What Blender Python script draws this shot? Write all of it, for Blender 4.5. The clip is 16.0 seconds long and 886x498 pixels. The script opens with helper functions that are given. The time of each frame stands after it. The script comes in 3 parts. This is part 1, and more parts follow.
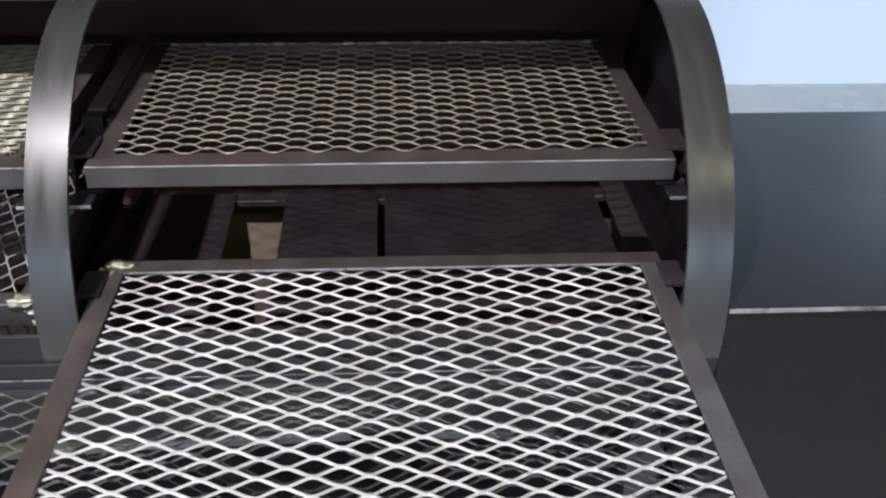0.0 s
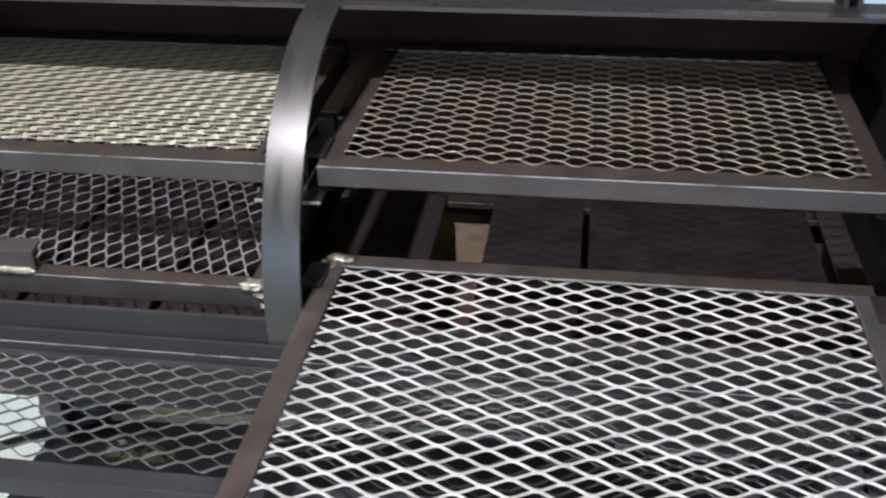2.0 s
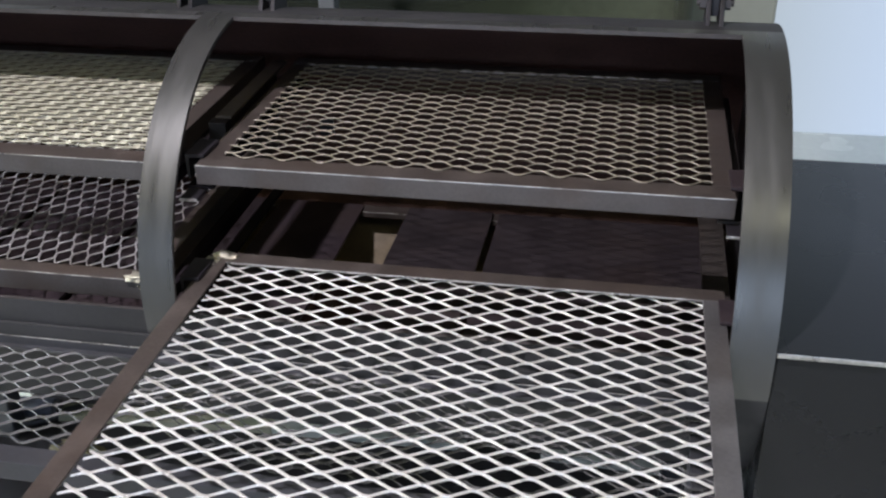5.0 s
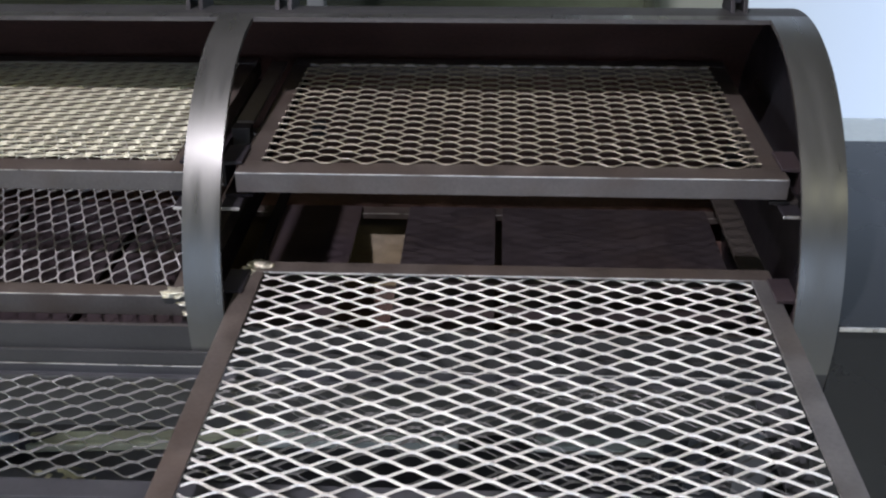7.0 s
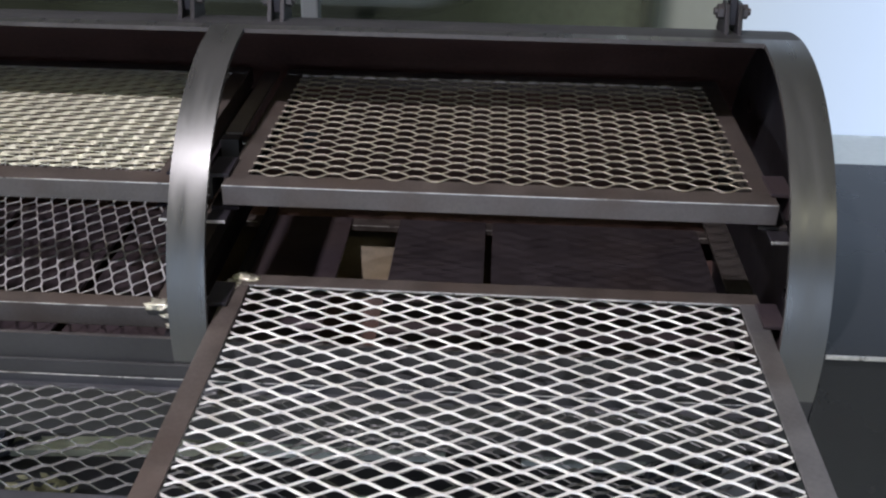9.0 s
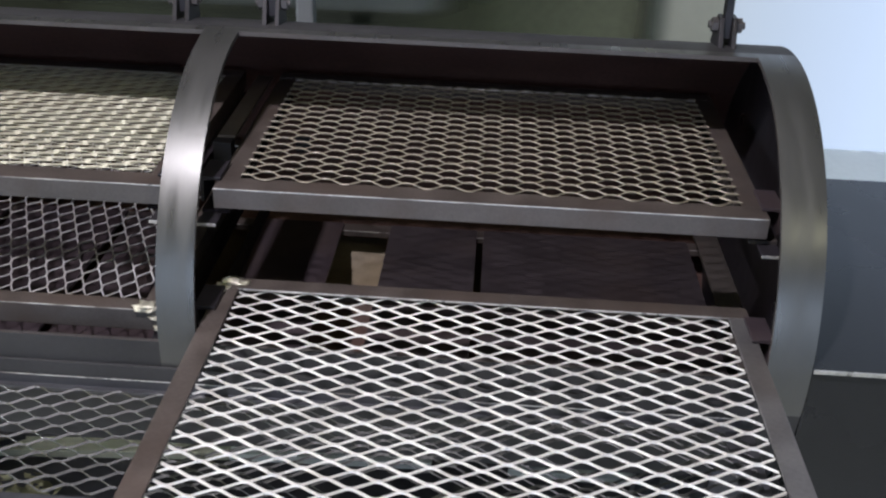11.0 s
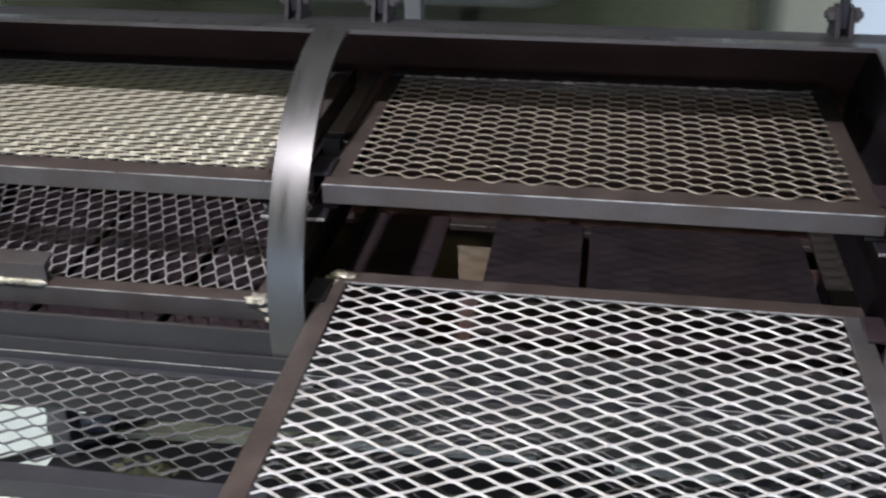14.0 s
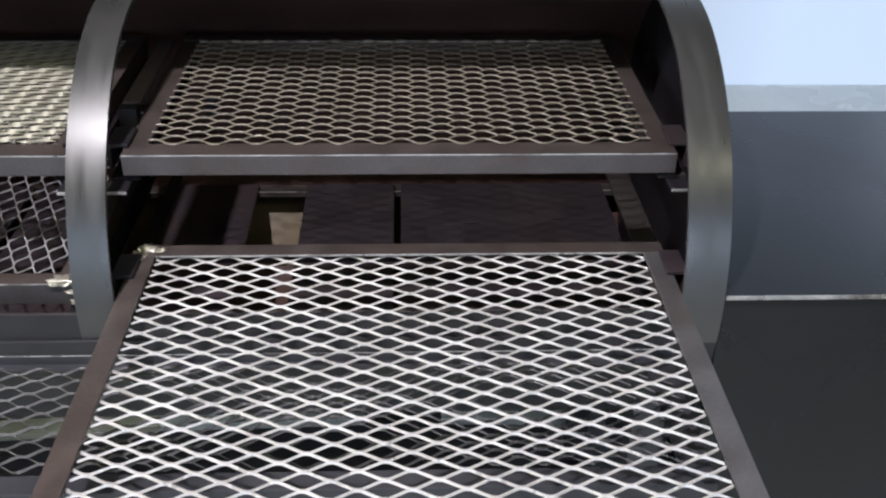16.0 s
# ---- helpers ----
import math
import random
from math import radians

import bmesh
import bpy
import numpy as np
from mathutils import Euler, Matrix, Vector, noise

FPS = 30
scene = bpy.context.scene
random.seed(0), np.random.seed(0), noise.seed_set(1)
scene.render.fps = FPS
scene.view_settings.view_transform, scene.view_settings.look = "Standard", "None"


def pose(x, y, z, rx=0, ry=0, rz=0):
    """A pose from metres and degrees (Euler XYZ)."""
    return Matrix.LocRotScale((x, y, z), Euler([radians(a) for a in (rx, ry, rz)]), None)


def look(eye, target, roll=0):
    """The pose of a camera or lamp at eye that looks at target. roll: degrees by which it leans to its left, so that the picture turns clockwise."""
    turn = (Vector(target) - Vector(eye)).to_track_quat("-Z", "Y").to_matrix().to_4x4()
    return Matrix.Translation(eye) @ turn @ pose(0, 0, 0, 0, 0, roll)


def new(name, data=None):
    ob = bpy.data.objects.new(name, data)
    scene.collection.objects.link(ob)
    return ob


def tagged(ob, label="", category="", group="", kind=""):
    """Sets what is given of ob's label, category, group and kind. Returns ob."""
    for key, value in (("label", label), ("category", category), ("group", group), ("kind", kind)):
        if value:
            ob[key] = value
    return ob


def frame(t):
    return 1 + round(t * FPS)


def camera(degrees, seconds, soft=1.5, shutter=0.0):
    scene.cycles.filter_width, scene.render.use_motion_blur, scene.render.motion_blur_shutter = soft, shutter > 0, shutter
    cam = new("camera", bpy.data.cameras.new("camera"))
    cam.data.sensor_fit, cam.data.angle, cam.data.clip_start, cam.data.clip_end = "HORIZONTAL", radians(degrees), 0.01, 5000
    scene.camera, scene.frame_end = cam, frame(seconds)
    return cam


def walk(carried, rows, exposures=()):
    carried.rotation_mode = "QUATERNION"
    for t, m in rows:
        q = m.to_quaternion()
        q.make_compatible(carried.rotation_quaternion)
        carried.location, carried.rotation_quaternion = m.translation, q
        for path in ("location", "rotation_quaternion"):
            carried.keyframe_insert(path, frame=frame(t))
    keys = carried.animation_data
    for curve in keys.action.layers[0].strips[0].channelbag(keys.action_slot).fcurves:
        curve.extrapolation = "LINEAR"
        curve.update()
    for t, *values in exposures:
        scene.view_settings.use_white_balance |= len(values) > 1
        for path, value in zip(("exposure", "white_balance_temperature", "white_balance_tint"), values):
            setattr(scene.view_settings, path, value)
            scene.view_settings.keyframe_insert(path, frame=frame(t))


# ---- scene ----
cam = camera(46.8, 16.0, soft=2.25, shutter=0.3)
PATH = [
    (0, (-0.0837, 0.0472, 1.5994), (0.0170, 1.7655, 0.5809), 0.68),
    (0.5, (-0.0864, 0.0516, 1.5972), (0.0014, 1.7687, 0.5755), 0.48),
    (1, (-0.0861, 0.0550, 1.5988), (-0.0693, 1.7687, 0.5678), -0.05),
    (1.5, (-0.0971, 0.0474, 1.6149), (-0.1934, 1.7524, 0.5740), -0.54),
    (2, (-0.1058, 0.0243, 1.6348), (-0.3707, 1.7201, 0.6082), -1.28),
    (2.5, (-0.1367, 0.0266, 1.6305), (-0.5422, 1.7164, 0.6404), -0.33),
    (3, (-0.0766, 0.0197, 1.6233), (-0.6568, 1.6987, 0.7044), 1.29),
    (3.5, (0.0497, 0.0161, 1.6336), (-0.6541, 1.6604, 0.7387), 0.96),
    (4.0, (0.1356, -0.0126, 1.6417), (-0.5306, 1.6266, 0.7093), -1.81),
    (4.5, (0.1376, -0.0157, 1.6180), (-0.3311, 1.6822, 0.6706), -1.41),
    (4.7, (0.1308, -0.0141, 1.6211), (-0.2760, 1.6923, 0.6604), -1.30),
    (6.8, (-0.0774, -0.0350, 1.6171), (-0.2116, 1.7118, 0.6524), -0.77),
    (7, (-0.1073, -0.0285, 1.6155), (-0.2047, 1.7177, 0.6454), -0.56),
    (7.5, (-0.1165, -0.0098, 1.6179), (-0.2027, 1.7358, 0.6457), 0.24),
    (8, (-0.0970, -0.0117, 1.6235), (-0.2029, 1.7368, 0.6583), 0.42),
    (8.5, (-0.0863, -0.0147, 1.6234), (-0.1985, 1.7367, 0.6642), 0.55),
    (9, (-0.0950, -0.0129, 1.6261), (-0.1877, 1.7375, 0.6632), 0.79),
    (9.2, (-0.0975, -0.0138, 1.6253), (-0.1842, 1.7379, 0.6641), 0.95),
    (11.3, (-0.0956, -0.0100, 1.6286), (-0.1761, 1.7488, 0.6799), 2.47),
    (11.5, (-0.0924, -0.0108, 1.6299), (-0.2191, 1.7477, 0.6857), 2.13),
    (12, (-0.1310, -0.0044, 1.6291), (-0.4100, 1.7417, 0.6947), 1.02),
    (12.5, (-0.1801, 0.0020, 1.6306), (-0.6349, 1.7135, 0.7011), -0.44),
    (13, (-0.1895, 0.0071, 1.6322), (-0.7830, 1.6771, 0.7055), -1.64),
    (13.5, (-0.1548, 0.0067, 1.6234), (-0.6227, 1.7116, 0.6883), -0.96),
    (14, (-0.0894, -0.0141, 1.6345), (-0.3753, 1.7119, 0.6654), -0.83),
    (14.5, (-0.0834, -0.0092, 1.6250), (-0.1935, 1.7223, 0.6302), -0.15),
    (15, (-0.0875, -0.0097, 1.6212), (-0.0787, 1.7154, 0.6093), 0.47),
    (15.5, (-0.0908, -0.0127, 1.6240), (-0.0307, 1.7051, 0.6015), 0.67),
    (16, (-0.0881, -0.0197, 1.6237), (-0.0124, 1.6980, 0.6021), 0.85),
]

rows = [(t, look(eye, target, roll)) for t, eye, target, roll in PATH]
walk(cam, rows, [(0.0, 0.05, 6230, 13.0), (16.0, 0.05, 6230, 13.0)])

# ---- world and light ----
world = bpy.data.worlds.new("world")
scene.world = world
world.use_nodes = True
wn = world.node_tree.nodes
sky = wn.new("ShaderNodeTexSky")
sky.sky_type, sky.sun_disc = "NISHITA", False
sky.sun_elevation, sky.sun_rotation = radians(48), radians(150)
world.node_tree.links.new(sky.outputs[0], wn["Background"].inputs[0])
wn["Background"].inputs[1].default_value = 0.08


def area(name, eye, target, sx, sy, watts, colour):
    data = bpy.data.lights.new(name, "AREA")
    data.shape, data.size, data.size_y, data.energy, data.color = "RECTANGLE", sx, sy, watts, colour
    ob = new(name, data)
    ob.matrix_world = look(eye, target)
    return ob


# a ceiling lamp, which the barrel mirrors, unseen fills added for its olive highlights, and the daylight of the
# doorways
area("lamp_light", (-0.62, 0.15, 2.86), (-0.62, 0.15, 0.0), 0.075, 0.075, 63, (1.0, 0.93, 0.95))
# two added soft fills that give the end bands their olive sheen
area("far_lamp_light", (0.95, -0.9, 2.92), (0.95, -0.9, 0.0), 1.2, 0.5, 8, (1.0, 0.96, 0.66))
area("left_lamp_light", (-3.1, -0.4, 2.92), (-3.1, -0.4, 0.0), 0.9, 2.3, 24, (1.0, 0.93, 0.34))
area("front_door_light", (0.0, -4.6, 1.4), (0.0, -0.4, 0.4), 5.2, 2.2, 60, (0.60, 0.76, 1.0))
# unseen narrow beam added to whiten the floor left of the smoker
side = area("side_door_light", (-5.4, 0.7, 1.6), (-1.25, 1.85, 0.0), 2.0, 2.0, 42, (0.90, 0.97, 1.0))
side.data.spread = radians(44)
back = area("back_door_light", (2.3, 4.05, 1.5), (0.75, 1.3, 0.95), 2.8, 1.8, 6, (0.78, 0.88, 1.0))
back.data.spread = radians(100)


# ---- materials ----
def material(name, colour, rough=0.5, metal=0.0, spread=0.25, scale=18.0, fine=220.0, bump=0.15, stain=None, stain_amount=0.0,
             stain_scale=7.0, stretch=(1, 1, 1), spec=0.5, rough_spread=0.12):
    m = bpy.data.materials.new(name)
    m.use_nodes = True
    n, l = m.node_tree.nodes, m.node_tree.links
    b = n["Principled BSDF"]
    b.inputs["Metallic"].default_value = metal
    b.inputs["Specular IOR Level"].default_value = spec
    tc = n.new("ShaderNodeTexCoord")
    mp = n.new("ShaderNodeMapping")
    mp.inputs["Scale"].default_value = stretch
    l.new(tc.outputs["Object"], mp.inputs[0])

    def noise_at(s, detail=4.0):
        t = n.new("ShaderNodeTexNoise")
        t.inputs["Scale"].default_value, t.inputs["Detail"].default_value = s, detail
        l.new(mp.outputs[0], t.inputs[0])
        return t.outputs[0]

    big, small = noise_at(scale), noise_at(fine, 2.0)
    mix = n.new("ShaderNodeMath")
    mix.operation = "MULTIPLY_ADD"
    l.new(small, mix.inputs[0])
    mix.inputs[1].default_value = 0.45
    l.new(big, mix.inputs[2])
    ramp = n.new("ShaderNodeMapRange")
    ramp.inputs[1].default_value, ramp.inputs[2].default_value = 0.45, 1.0
    ramp.inputs[3].default_value, ramp.inputs[4].default_value = 1 - spread, 1 + spread
    l.new(mix.outputs[0], ramp.inputs[0])
    base = n.new("ShaderNodeMix")
    base.data_type, base.blend_type = "RGBA", "MULTIPLY"
    base.inputs[0].default_value = 1.0
    base.inputs[6].default_value = (*colour, 1)
    l.new(ramp.outputs[0], base.inputs[7])
    out = base.outputs[2]
    if stain:
        st = n.new("ShaderNodeValToRGB")
        st.color_ramp.elements[0].position, st.color_ramp.elements[1].position = 0.48, 0.66
        l.new(noise_at(stain_scale, 8.0), st.inputs[0])
        amount = n.new("ShaderNodeMath")
        amount.operation = "MULTIPLY"
        amount.inputs[1].default_value = stain_amount
        l.new(st.outputs[0], amount.inputs[0])
        over = n.new("ShaderNodeMix")
        over.data_type = "RGBA"
        l.new(amount.outputs[0], over.inputs[0])
        l.new(out, over.inputs[6])
        over.inputs[7].default_value = (*stain, 1)
        out = over.outputs[2]
    l.new(out, b.inputs["Base Color"])
    rr = n.new("ShaderNodeMapRange")
    rr.inputs[1].default_value, rr.inputs[2].default_value = 0.3, 0.7
    rr.inputs[3].default_value, rr.inputs[4].default_value = max(0.02, rough - rough_spread), min(1, rough + rough_spread)
    l.new(big, rr.inputs[0])
    l.new(rr.outputs[0], b.inputs["Roughness"])
    bp = n.new("ShaderNodeBump")
    bp.inputs["Strength"].default_value, bp.inputs["Distance"].default_value = bump, 0.0006
    l.new(small, bp.inputs["Height"])
    l.new(bp.outputs[0], b.inputs["Normal"])
    return m


PAINT = material("charcoal_satin_steel", (0.050, 0.051, 0.060), 0.42, 0.35, 0.16, 9, 160, 0.12, (0.10, 0.10, 0.10), 0.25)
FIRE = material("blue_charcoal_paint", (0.012, 0.013, 0.015), 0.27, 0.1, 0.14, 5, 160, 0.10, (0.021, 0.022, 0.025), 0.25, 4, spec=0.40, rough_spread=0.06)
# darker tone for the barrel's dim faces, and for the mounting strip
MATTE = material("dim_matte_charcoal", (0.036, 0.036, 0.039), 0.58, 0.1, 0.16, 9, 160, 0.12, (0.055, 0.055, 0.056), 0.25, spec=0.3)
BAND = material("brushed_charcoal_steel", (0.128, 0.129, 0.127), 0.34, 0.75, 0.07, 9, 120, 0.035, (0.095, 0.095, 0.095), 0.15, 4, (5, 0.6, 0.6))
MILL = material("mill_scale_steel", (0.101, 0.094, 0.095), 0.43, 0.5, 0.20, 14, 260, 0.10, (0.085, 0.066, 0.058), 0.5, 11)
STEEL = material("blue_grey_mill_steel", (0.125, 0.122, 0.125), 0.42, 0.4, 0.25, 20, 240, 0.2, (0.09, 0.075, 0.066), 0.4, 9)
BROWN = material("brown_oily_steel", (0.088, 0.073, 0.067), 0.42, 0.4, 0.30, 20, 240, 0.2, (0.09, 0.066, 0.056), 0.5, 9)
INSIDE = material("sooty_brown_steel", (0.075, 0.040, 0.034), 0.6, 0.0, 0.35, 9, 150, 0.25, (0.085, 0.050, 0.036), 0.35, 6, spec=0.25)
# one expanded steel in four tones, the light on each rack put into it
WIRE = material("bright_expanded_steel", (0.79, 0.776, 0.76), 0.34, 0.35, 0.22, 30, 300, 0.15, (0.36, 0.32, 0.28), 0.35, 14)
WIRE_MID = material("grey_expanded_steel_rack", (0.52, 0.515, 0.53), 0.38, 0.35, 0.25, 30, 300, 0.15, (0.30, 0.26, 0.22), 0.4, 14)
WIRE_TAN = material("dim_tan_expanded_steel", (0.205, 0.180, 0.138), 0.52, 0.15, 0.25, 30, 300, 0.15, (0.10, 0.08, 0.062), 0.4, 14)
WIRE_PALE = material("lit_pale_expanded_steel", (0.425, 0.414, 0.33), 0.48, 0.25, 0.22, 30, 300, 0.15, (0.36, 0.33, 0.25), 0.35, 14)
# edge wear, brightened by the highlight that the edges catch
WORN_GLINT = material("worn_glint_edge", (0.48, 0.47, 0.45), 0.35, 0.6, 0.45, 40, 200, 0.2, (0.14, 0.12, 0.11), 0.85, 22)
WIRE_DARK = material("grey_expanded_steel", (0.070, 0.070, 0.073), 0.42, 0.5, 0.2, 30, 300, 0.15)
PLATE = material("blued_plate_steel", (0.044, 0.036, 0.041), 0.5, 0.4, 0.3, 12, 200, 0.15, (0.07, 0.05, 0.045), 0.3, 8)
PLATE_BROWN = material("brown_plate_steel", (0.040, 0.030, 0.036), 0.50, 0.2, 0.3, 12, 200, 0.15, (0.05, 0.035, 0.028), 0.4, 8)
BLACK = material("black_steel", (0.018, 0.016, 0.020), 0.45, 0.2, 0.3, 15, 150, 0.15)
WELD = material("bright_weld_metal", (0.50, 0.48, 0.40), 0.36, 0.6, 0.4, 60, 400, 0.6, (0.20, 0.18, 0.11), 0.8, 70)
FLOOR = material("sealed_concrete", (0.70, 0.73, 0.70), 0.24, 0.0, 0.10, 1.3, 40, 0.05, (0.48, 0.50, 0.48), 0.4, 0.8)
WALL = material("painted_wall", (0.40, 0.42, 0.42), 0.7, 0.0, 0.08, 2, 60, 0.1)
CEIL = material("ceiling_board", (0.27, 0.26, 0.17), 0.8, 0.0, 0.06, 2, 60, 0.1)
CHIP = material("dry_wood_chip", (0.125, 0.110, 0.060), 0.8, 0.0, 0.4, 40, 300, 0.3)
RUST = material("rusty_bare_steel", (0.14, 0.103, 0.056), 0.6, 0.0, 0.2, 12, 200, 0.3, (0.10, 0.075, 0.042), 0.5, 9)
LIDIN = material("greyed_soot", (0.034, 0.029, 0.027), 0.6, 0.0, 0.4, 6, 120, 0.2, (0.085, 0.055, 0.042), 0.5, 3, spec=0.3)
END = material("black_oily_steel", (0.009, 0.008, 0.011), 0.38, 0.0, 0.3, 9, 120, 0.12, (0.014, 0.011, 0.010), 0.4, 5, spec=0.62)
# near-black tone for the dim left rails, far-left clips and door flanges
DIM_BLACK = material("dim_black_steel", (0.014, 0.011, 0.014), 0.9, 0.0, 0.3, 9, 120, 0.2, spec=0.08)
GREEN = material("dark_green_canvas", (0.021, 0.026, 0.015), 0.8, 0.0, 0.3, 3, 60, 0.2)


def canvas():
    """Green canvas, darkest midway; left, right and top edges faded out to look unfocused."""
    m = material("toned_green_canvas", (1, 1, 1), 0.85, 0.0, 0.25, 3, 60, 0.2, spec=0.1)
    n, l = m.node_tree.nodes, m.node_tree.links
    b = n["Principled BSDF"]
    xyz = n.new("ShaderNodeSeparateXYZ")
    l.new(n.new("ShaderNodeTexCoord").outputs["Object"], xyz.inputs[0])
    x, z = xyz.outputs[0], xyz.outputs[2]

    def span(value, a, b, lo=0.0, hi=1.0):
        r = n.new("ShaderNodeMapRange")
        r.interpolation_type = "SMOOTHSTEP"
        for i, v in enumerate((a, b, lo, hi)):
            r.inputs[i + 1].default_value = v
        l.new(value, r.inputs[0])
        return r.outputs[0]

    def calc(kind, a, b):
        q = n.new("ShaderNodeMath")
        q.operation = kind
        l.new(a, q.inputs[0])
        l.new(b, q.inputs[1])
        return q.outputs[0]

    # opacity falls off at the edges in place of soft focus
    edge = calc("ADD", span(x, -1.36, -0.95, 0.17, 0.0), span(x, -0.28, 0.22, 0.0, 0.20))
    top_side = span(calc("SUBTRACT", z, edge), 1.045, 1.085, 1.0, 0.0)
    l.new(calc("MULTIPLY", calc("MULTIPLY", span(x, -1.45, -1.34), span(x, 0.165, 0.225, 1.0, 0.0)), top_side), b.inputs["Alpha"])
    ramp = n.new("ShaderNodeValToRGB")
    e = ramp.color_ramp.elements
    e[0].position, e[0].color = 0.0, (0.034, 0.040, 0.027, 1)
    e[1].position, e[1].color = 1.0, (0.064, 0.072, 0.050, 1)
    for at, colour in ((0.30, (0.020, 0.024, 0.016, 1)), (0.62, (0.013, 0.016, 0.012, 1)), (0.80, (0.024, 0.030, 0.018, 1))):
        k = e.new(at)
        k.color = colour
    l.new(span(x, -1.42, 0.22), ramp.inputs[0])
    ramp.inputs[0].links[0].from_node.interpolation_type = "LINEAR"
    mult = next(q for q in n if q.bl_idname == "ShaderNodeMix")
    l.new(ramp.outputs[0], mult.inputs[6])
    return m


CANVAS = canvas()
LIGHTGREY = material("pale_grey_paint", (0.15, 0.165, 0.172), 0.5, 0.0, 0.05, 4, 80, 0.1)
WOOD = material("weathered_wood", (0.27, 0.26, 0.19), 0.7, 0.0, 0.3, 9, 120, 0.3, (0.22, 0.20, 0.14), 0.4, 6, (1, 8, 8))
GREYWOOD = material("grey_wood", (0.30, 0.31, 0.29), 0.7, 0.0, 0.3, 9, 120, 0.3, (0.2, 0.2, 0.18), 0.4, 6, (1, 8, 8))
BLUE = material("dark_blue_paint", (0.016, 0.020, 0.034), 0.45, 0.0, 0.25, 10, 150, 0.15)
GREYBLUE = material("blue_grey_wall_paint", (0.105, 0.12, 0.125), 0.7, 0.0, 0.08, 2, 60, 0.1)
SAGE = material("sage_paint", (0.42, 0.455, 0.39), 0.7, 0.0, 0.06, 3, 60, 0.1)
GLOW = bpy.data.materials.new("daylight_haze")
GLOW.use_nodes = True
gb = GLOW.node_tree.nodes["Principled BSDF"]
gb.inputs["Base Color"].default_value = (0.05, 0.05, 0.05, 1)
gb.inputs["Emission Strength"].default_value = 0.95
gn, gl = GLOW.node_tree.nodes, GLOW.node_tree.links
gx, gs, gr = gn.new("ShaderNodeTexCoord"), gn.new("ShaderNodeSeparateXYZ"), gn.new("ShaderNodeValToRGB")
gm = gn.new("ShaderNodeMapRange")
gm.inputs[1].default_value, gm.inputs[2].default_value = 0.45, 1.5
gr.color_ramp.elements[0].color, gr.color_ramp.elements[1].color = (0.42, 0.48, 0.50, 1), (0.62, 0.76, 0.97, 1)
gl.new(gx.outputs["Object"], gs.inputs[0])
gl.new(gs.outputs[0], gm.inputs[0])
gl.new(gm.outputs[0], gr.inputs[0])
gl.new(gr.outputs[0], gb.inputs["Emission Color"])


# ---- mesh helpers ----
def finish(name, bm, mat, smooth=False):
    bmesh.ops.recalc_face_normals(bm, faces=bm.faces)
    me = bpy.data.meshes.new(name)
    for f in bm.faces:
        f.smooth = smooth
    bm.to_mesh(me)
    bm.free()
    me.materials.append(mat)
    return me


def part(name, bm, mat, parent, label="", smooth=False):
    ob = new(name, finish(name, bm, mat, smooth))
    ob.parent = parent
    if label:
        tagged(ob, label)
    return ob


def worn_glint_part(name, bm, mat, parent, pick, label="", flat=None):
    """A part whose faces that pick() chooses by their normal carry the bright edge tone, wear and caught light in one;
    flat: what its upward faces carry.
    """
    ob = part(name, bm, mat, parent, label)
    ob.data.materials.append(WORN_GLINT)
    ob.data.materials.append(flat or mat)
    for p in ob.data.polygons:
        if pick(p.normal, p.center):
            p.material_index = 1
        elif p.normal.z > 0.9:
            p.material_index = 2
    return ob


def thing(name, label, category, group="", kind="", at=(0, 0, 0)):
    ob = new(name)
    ob.location = at
    return tagged(ob, label, category, group, kind)


def box(bm, x0, x1, y0, y1, z0, z1, bevel=0.0):
    vs = [bm.verts.new((x, y, z)) for x in (x0, x1) for y in (y0, y1) for z in (z0, z1)]
    fs = [bm.faces.new([vs[i] for i in q]) for q in ((0, 1, 3, 2), (4, 6, 7, 5), (0, 4, 5, 1), (2, 3, 7, 6), (0, 2, 6, 4), (1, 5, 7, 3))]
    if bevel:
        es = list({e for f in fs for e in f.edges})
        bmesh.ops.bevel(bm, geom=es, offset=bevel, segments=2, affect="EDGES", profile=0.6)
    return bm


def one_box(*a, bevel=0.0):
    return box(bmesh.new(), *a, bevel=bevel)


def prism(bm, profile, axis, a, b, bevel=0.0):
    """A profile of pairs swept along an axis from a to b; the pairs are the two other axes in order."""
    def put(u, v, w):
        return {"x": (w, u, v), "y": (u, w, v), "z": (u, v, w)}[axis]
    lo = [bm.verts.new(put(u, v, a)) for u, v in profile]
    hi = [bm.verts.new(put(u, v, b)) for u, v in profile]
    n = len(profile)
    fs = [bm.faces.new(lo), bm.faces.new(hi[::-1])]
    for i in range(n):
        fs.append(bm.faces.new((lo[i], lo[(i + 1) % n], hi[(i + 1) % n], hi[i])))
    if bevel:
        es = list({e for f in fs for e in f.edges})
        bmesh.ops.bevel(bm, geom=es, offset=bevel, segments=2, affect="EDGES", profile=0.6)
    return bm


def ell(u0, v0, du, dv, t):
    """An L profile with its outer corner at (u0, v0) and its legs along du and dv (signed)."""
    su, sv = math.copysign(t, du), math.copysign(t, dv)
    return [(u0, v0), (u0 + du, v0), (u0 + du, v0 + sv), (u0 + su, v0 + sv), (u0 + su, v0 + dv), (u0, v0 + dv)]


def rod(bm, a, b, r, n=10):
    a, b = Vector(a), Vector(b)
    q = (b - a).to_track_quat("Z", "Y").to_matrix().to_4x4()
    bmesh.ops.create_cone(bm, cap_ends=True, segments=n, radius1=r, radius2=r, depth=(b - a).length, matrix=Matrix.Translation((a + b) / 2) @ q)
    return bm


